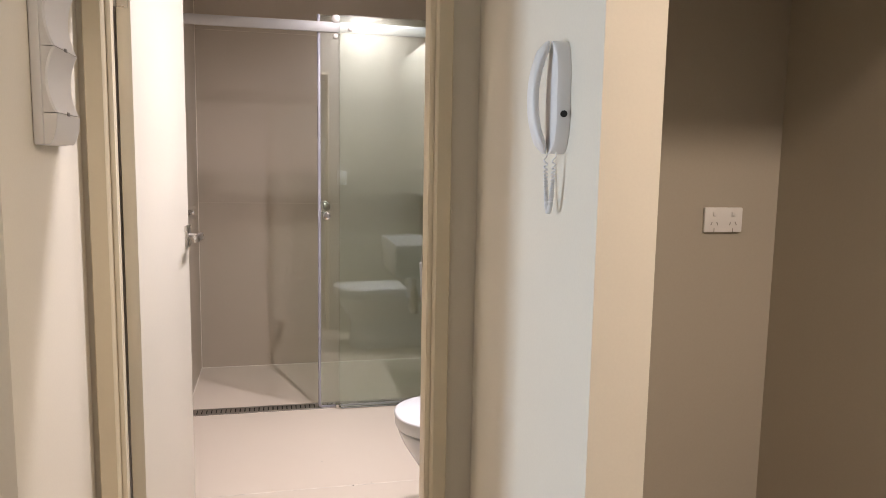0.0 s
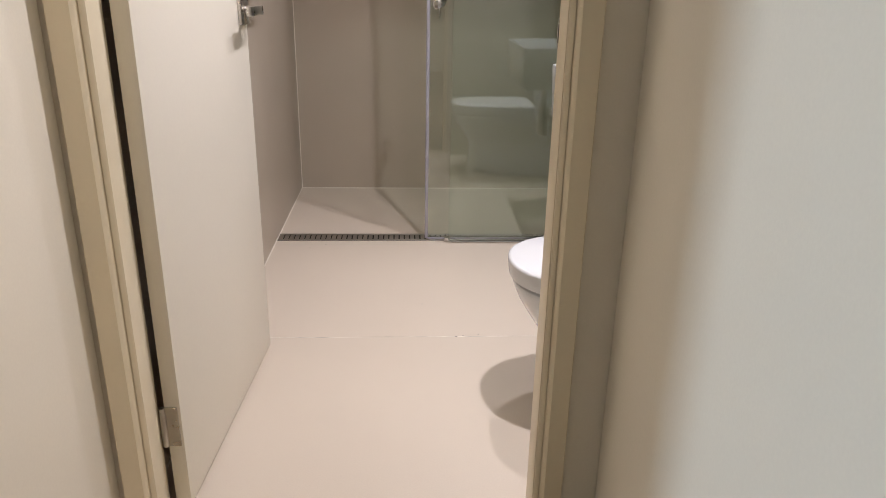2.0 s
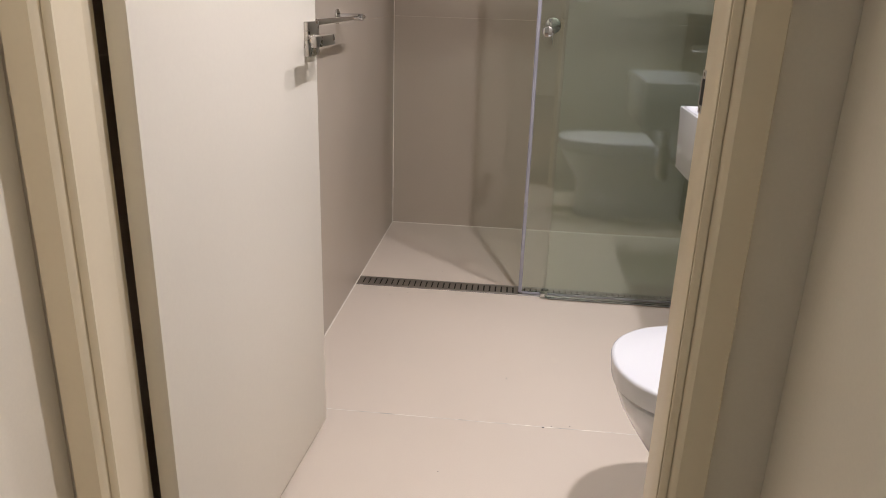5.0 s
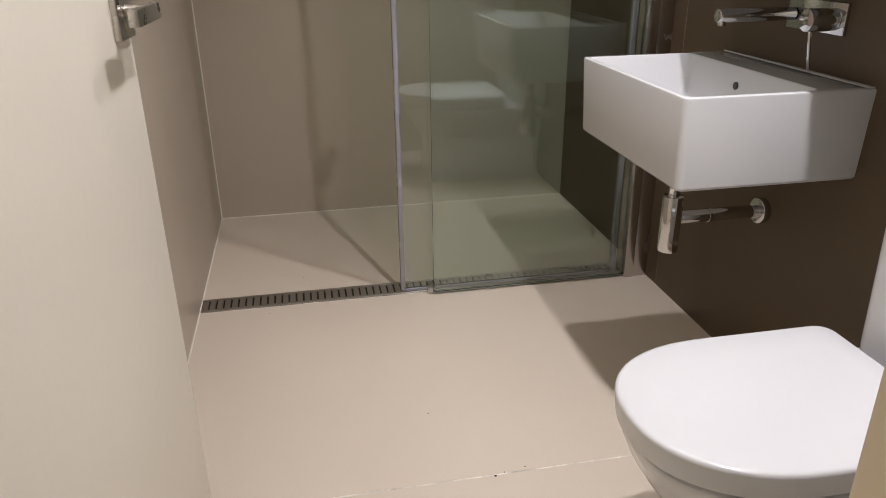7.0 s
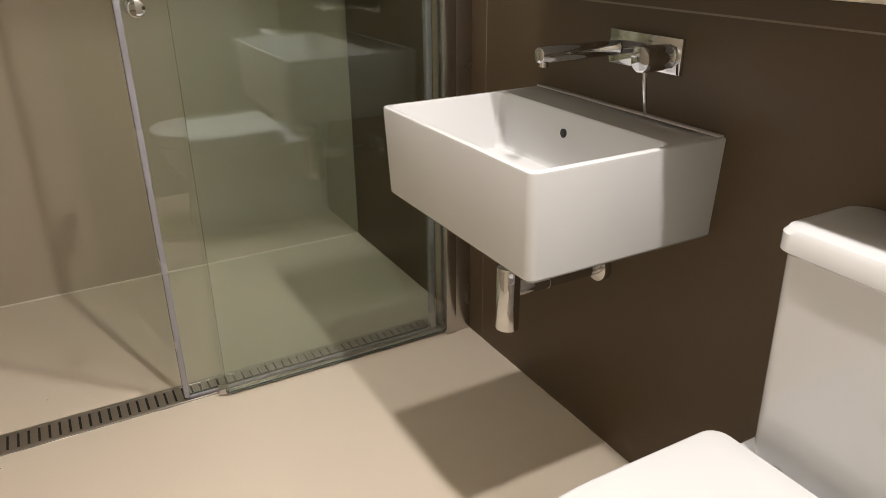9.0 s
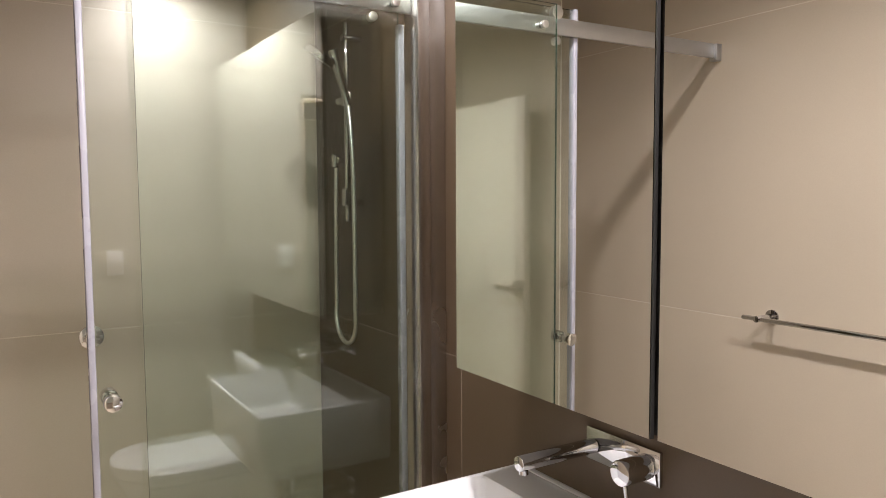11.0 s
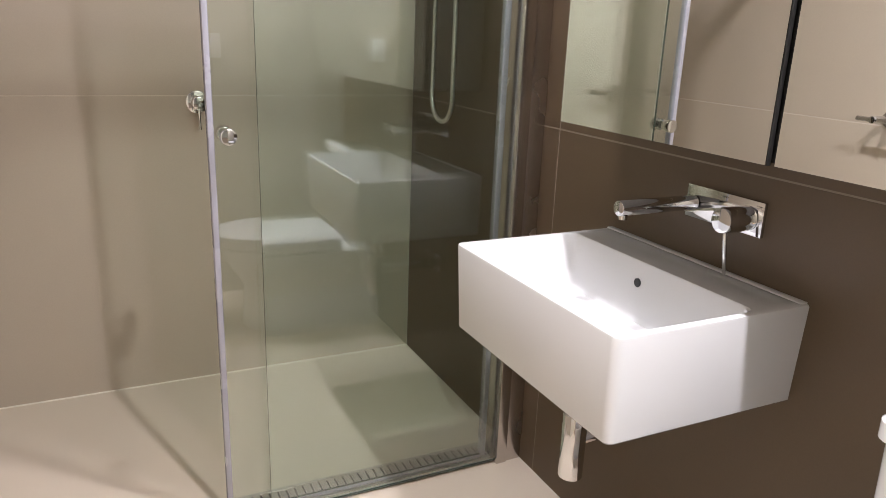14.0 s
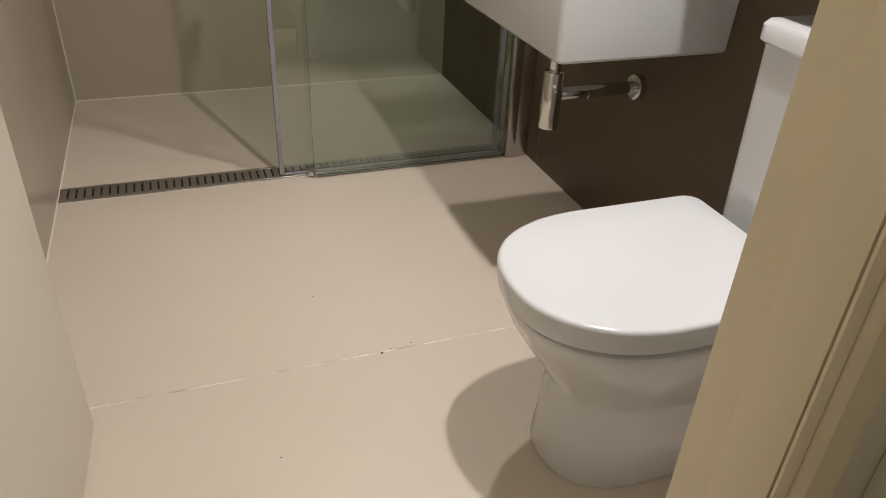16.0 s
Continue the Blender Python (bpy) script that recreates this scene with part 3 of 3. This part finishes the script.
loft(bm, [pan_ring(1.034, 1.546, 0.193, 0.3995, back=0.030), pan_ring(1.030, 1.549, 0.197, 0.4020, back=0.032), pan_ring(1.025, 1.551, 0.201, 0.4430, back=0.034),
          pan_ring(1.026, 1.550, 0.200, 0.4475, back=0.034), pan_ring(1.029, 1.548, 0.197, 0.4502, back=0.032), pan_ring(1.034, 1.545, 0.192, 0.4514, back=0.030),
          pan_ring(1.10, 1.50, 0.12, 0.4530, back=0.03)])
part("lid", bm, SEAT, toilet)
for s in (-1, 1):
    part("lid_hinge", rod(bm_new(), (1.562, TY + s * 0.085, 0.3915), (1.562, TY + s * 0.085, 0.432), 0.013, bevel=0.002), CHROME, toilet)
bm = bm_new()
loft(bm, [rounded(1.597, XR + 0.009, TY - 0.160, TY + 0.160, 0.3915, 0.03), rounded(1.593, XR + 0.009, TY - 0.163, TY + 0.163, 0.43, 0.03),
          rounded(1.584, XR + 0.009, TY - 0.166, TY + 0.166, 0.779, 0.03)])
part("cistern", bm, CERAMIC, toilet)
bm = bm_new()
loft(bm, [rounded(1.580, XR + 0.009, TY - 0.169, TY + 0.169, 0.7805, 0.03), rounded(1.574, XR + 0.009, TY - 0.174, TY + 0.174, 0.786, 0.03),
          rounded(1.574, XR + 0.009, TY - 0.174, TY + 0.174, 0.813, 0.03), rounded(1.580, XR + 0.009, TY - 0.169, TY + 0.169, 0.821, 0.03), rounded(1.598, XR + 0.006, TY - 0.156, TY + 0.156, 0.824, 0.03)])
part("cistern_lid", bm, CERAMIC, toilet)
toilet.location.x -= 0.010
toilet.scale.z = 1.02

# ---- towel rail ----
towel_rail = thing("towel_rail", (XL, 4.16, 1.124), "thin chrome towel rail on the beige tiled wall", "towel rail")
part("bar", rod(bm_new(), (XL + 0.085, 3.80, 1.124), (XL + 0.085, 4.52, 1.124), 0.0085, bevel=0.002), CHROME, towel_rail)
for y in (3.855, 4.460):
    part("post", rod(bm_new(), (XL + 0.008, y, 1.124), (XL + 0.097, y, 1.124), 0.012, bevel=0.002), CHROME, towel_rail)
    part("rose", rod(bm_new(), (XL + 0.0003, y, 1.124), (XL + 0.0078, y, 1.124), 0.026, seg=28, bevel=0.002), CHROME, towel_rail)

# ---- ceiling fittings ----
# The third fitting is added too, out of view, for the hall lamp.
for lx, ly, watts in LAMPS + [(1.95, 0.85, 0)]:
    zc = ZC if ly > 2 else 2.585
    d = thing("downlight", (lx, ly, zc), "round recessed white downlight, lit", "downlight", group="ceiling downlights")
    ring = [[(lx + r * math.cos(a), ly + r * math.sin(a), z) for a in [2 * math.pi * k / 40 for k in range(40)]] for r, z in ((0.052, zc - 0.0003), (0.056, zc - 0.004), (0.050, zc - 0.0125), (0.044, zc - 0.0125), (0.041, zc - 0.0015), (0.041, zc - 0.0003))]
    part("trim_ring", loft(bm_new(), ring, cap=False), PLASTIC, d)
    part("lens", rod(bm_new(), (lx, ly, zc - 0.004), (lx, ly, zc - 0.0004), 0.038, seg=32), GLOW, d, "glowing warm lens")
vent = thing("ceiling_vent", (0.945, 5.215, ZC), "round white plastic exhaust vent in the ceiling", "vent")
ring = [[(0.945 + r * math.cos(a), 5.215 + r * math.sin(a), z) for a in [2 * math.pi * k / 48 for k in range(48)]] for r, z in
        ((0.115, ZC - 0.0004), (0.118, ZC - 0.006), (0.110, ZC - 0.013), (0.085, ZC - 0.017), (0.078, ZC - 0.010), (0.076, ZC - 0.0004))]
part("rim", loft(bm_new(), ring, cap=False), PLASTIC, vent)
part("disc", rod(bm_new(), (0.945, 5.215, ZC - 0.018), (0.945, 5.215, ZC - 0.0005), 0.066, 0.060, seg=40, bevel=0.004), PLASTIC, vent)

# ---- hall fittings ----
PY, PZ = 1.976, 1.510
XP = xp(PY)
phone = thing("intercom_handset", (XP, PY, 1.45), "white plastic wall intercom handset with a coiled cord", "intercom")
bm = bm_new()
loft(bm, [[(XP - d, PY + w * math.cos(a) * (1 - 0.1 * (s > 0)), PZ + 0.100 * math.copysign(abs(math.sin(a)) ** 0.7, math.sin(a))) for a in [2 * math.pi * k / 32 for k in range(32)] for s in (math.sin(a),)]
          for d, w in ((0.0006, 0.034), (0.018, 0.036), (0.025, 0.033), (0.028, 0.026))])
base = part("base", bm, PLASTIC, phone)
part("call_button", rod(bm_new(), (XP - 0.014, PY - 0.038, PZ - 0.030), (XP - 0.014, PY - 0.034, PZ - 0.030), 0.006, seg=16), BLACK, base, "small black button")
bm = bm_new()
rings = []
for i in range(25):
    u = i / 24
    z = PZ - 0.100 + 0.200 * u
    bow = 0.014 * math.sin(math.pi * u)
    fat = 0.017 + 0.006 * abs(2 * u - 1) ** 2
    end = min(1.0, 0.35 + 8 * min(u, 1 - u))
    depth = 0.029 + bow + (0.002 - 0.010 * abs(2 * u - 1) ** 3)
    rings.append([(XP - 0.012 - depth + 0.010 * end * math.cos(a), PY + 0.012 + fat * end * math.sin(a), z) for a in [2 * math.pi * k / 18 for k in range(18)]])
loft(bm, rings)
part("handset", bm, PLASTIC, phone, "white curved handset")
cord = []
for i in range(420):
    u = i / 419
    y = PY + 0.034 - 0.050 * u
    z = PZ - 0.098 - 0.110 * math.sin(math.pi * u) ** 0.55
    a = u * 2 * math.pi * 62
    cord.append((XP - 0.022 + 0.0032 * math.cos(a), y + 0.0032 * math.sin(a), z))
part("cord", tube(bm_new(), cord, 0.0016, 6), PLASTIC, phone, "coiled white cord")
phone.rotation_mode = "XYZ"
phone.rotation_euler = (0, 0, -math.atan(0.0618))

socket = thing("power_outlet", (1.922, YH - 0.012, 1.230), "white double power outlet plate on the laundry wall", "power outlet")
plate = part("plate", box(bm_new(), 1.857, 1.987, YH - 0.023, YH - 0.0122, 1.192, 1.268, 0.003), PLASTIC, socket)
for sx in (1.890, 1.954):
    part("switch_rocker", box(bm_new(), sx - 0.006, sx + 0.006, YH - 0.027, YH - 0.0232, 1.241, 1.256, 0.001), PLASTIC, plate)
    for ox, oz, tilt in ((-0.010, 0.004, 25), (0.010, 0.004, -25), (0.0, -0.016, 0)):
        bm = box(bm_new(), -0.0012, 0.0012, -0.0004, 0.0004, -0.0055, 0.0055)
        bmesh.ops.transform(bm, matrix=pose(sx + ox, YH - 0.0238, 1.215 + oz, 0, tilt, 0), verts=bm.verts)
        part("slot", bm, GREY_PLASTIC, plate)

wall_unit = thing("alarm_keypad", (XHL, 2.40, 1.41), "white plastic wall unit with scooped panels", "wall unit")
KY0, KY1 = 2.325, 2.510
part("back_box", box(bm_new(), XHL + 0.0005, XHL + 0.020, KY0, KY1, 1.412, 1.875, 0.005), PLASTIC, wall_unit)
for z0 in (1.477, 1.607, 1.737):
    bm = bm_new()
    rings = []
    for i in range(17):
        u = i / 16
        d = XHL + 0.046 - 0.016 * math.sin(math.pi * u) ** 0.8
        z = z0 + 0.1285 * u
        rings.append([(XHL + 0.0203, KY0 + 0.004, z), (d - 0.004, KY0 + 0.004, z), (d, KY0 + 0.008, z), (d, KY1 - 0.008, z), (d - 0.004, KY1 - 0.004, z), (XHL + 0.0203, KY1 - 0.004, z)])
    loft(bm, rings)
    part("scooped_panel", bm, PLASTIC, wall_unit)
    part("latch", box(bm_new(), XHL + 0.0463, XHL + 0.0485, 2.398, 2.414, z0 - 0.004, z0 + 0.004, 0.001), GREY_PLASTIC, wall_unit, "small grey latch")
bm = bm_new()
loft(bm, [[(XHL + 0.0203, KY0 + 0.004, z), (XHL + d, KY0 + 0.004, z), (XHL + d, KY1 - 0.004, z), (XHL + 0.0203, KY1 - 0.004, z)] for z, d in ((1.414, 0.030), (1.425, 0.037), (1.445, 0.043), (1.4755, 0.046))])
part("foot", bm, PLASTIC, wall_unit)

waste = thing("floor_waste", (1.682, 2.378, HF), "round chrome floor waste grate in the laundry recess", "floor drain")
part("rim", rod(bm_new(), (1.682, 2.378, HF + 0.0002), (1.682, 2.378, HF + 0.004), 0.052, seg=36, bevel=0.001), CHROME, waste)
for i in range(5):
    x = 1.682 - 0.028 + 0.014 * i
    w = math.sqrt(0.042 ** 2 - (x - 1.682) ** 2)
    part("slot", box(bm_new(), x - 0.0035, x + 0.0035, 2.378 - w, 2.378 + w, HF + 0.0041, HF + 0.0046), BLACK, waste)

switch = thing("light_switch", (1.125, YD, 1.25), "white light switch plate on the wall inside the door", "light switch")
sp = part("plate", box(bm_new(), 1.089, 1.161, YD + T + 0.0003, YD + T + 0.010, 1.195, 1.310, 0.003), PLASTIC, switch)
part("switch_rocker", box(bm_new(), 1.115, 1.135, YD + T + 0.0102, YD + T + 0.014, 1.24, 1.265, 0.001), PLASTIC, sp)

# ---- tiles ----
G = 0.0018   # half a joint


def tile(name, parent, mat, x0, x1, y0, y1, z0, z1, joint):
    """One tile with a softened edge, let into its wall or floor."""
    a = [x0, y0, z0]
    b = [x1, y1, z1]
    for k in range(3):
        if k != joint:
            a[k] += G
            b[k] -= G
    return part(name, box(bm_new(), a[0], b[0], a[1], b[1], a[2], b[2], 0.0006, 1), mat, parent)


ROWS_Z = (0.0, 1.100, 2.195, ZC)
for z0, z1 in zip(ROWS_Z, ROWS_Z[1:]):
    tile("tile", wall_back, TILE, XL, XR, YB, YB + T, z0, z1, 1)
    tile("tile", wall_left, TILE, XL - T, XL, YD, YB, z0, z1, 0)
    for y0, y1 in ((YD, 4.600), (4.600, YB)):
        tile("tile", wall_right, DARK_TILE, XR, XR + T, y0, y1, z0, z1, 0)
for y0, y1 in ((YH + 0.081, 3.712), (3.712, DY0 - 0.002), (DY1 + 0.002, YB)):
    tile("tile", floor, FLOOR_TILE, XL, XR, y0 + 0.0007, y1 - 0.0007, -0.006, 0.0, 2)
for z0, z1 in zip(ROWS_Z, ROWS_Z[1:]):
    tile("tile", wall_door, PALE_TILE, DX1 + 0.022, XR, YD, YD + T, z0, z1, 1)
tile("tile", wall_door, PALE_TILE, XL, DX1 + 0.022, YD, YD + T, DZ + 0.03, ZC, 1)

# ---- sealant beads in the corners ----
BEAD = material("cream_sealant", (0.80, 0.74, 0.64), 0.5, vary=0.08, scale=12, grain=0.05, grain_scale=60, bump=0.03)


def bead(name, a, b, r=0.0035):
    return structure(name, rod(bm_new(), a, b, r, seg=8), BEAD, "cream sealant bead in a tile corner", "trim")


bead("trim_back_left", (XL + 0.001, YB - 0.001, 0), (XL + 0.001, YB - 0.001, ZC))
bead("trim_back_floor", (XL, YB - 0.001, 0.001), (XR, YB - 0.001, 0.001))
bead("trim_left_floor", (XL + 0.001, YD, 0.001), (XL + 0.001, YB, 0.001))
bead("trim_back_ceiling", (XL, YB - 0.001, ZC - 0.001), (XR, YB - 0.001, ZC - 0.001))
bead("trim_left_ceiling", (XL + 0.001, YD, ZC - 0.001), (XL + 0.001, YB, ZC - 0.001))

# ---- grit on the floor ----
bm = bm_new()
for x, y, r in ((0.905, 3.706, 0.0035), (0.93, 3.715, 0.002), (0.985, 3.725, 0.002), (0.79, 3.985, 0.0022), (0.47, 4.93, 0.002), (0.35, 4.66, 0.002), (0.28, 4.62, 0.0015), (0.62, 3.45, 0.0015)):
    made = bmesh.ops.create_icosphere(bm, subdivisions=1, radius=1.0)["verts"]
    for v in made:
        v.co = (x + v.co.x * r * (1 + 0.3 * random.random()), y + v.co.y * r, 0.0003 + (v.co.z + 1) * r * 0.25)
tagged(finish("floor_grit", bm, BLACK), "tiny dark specks of grit on the beige floor tiles", "grit", kind="stuff")
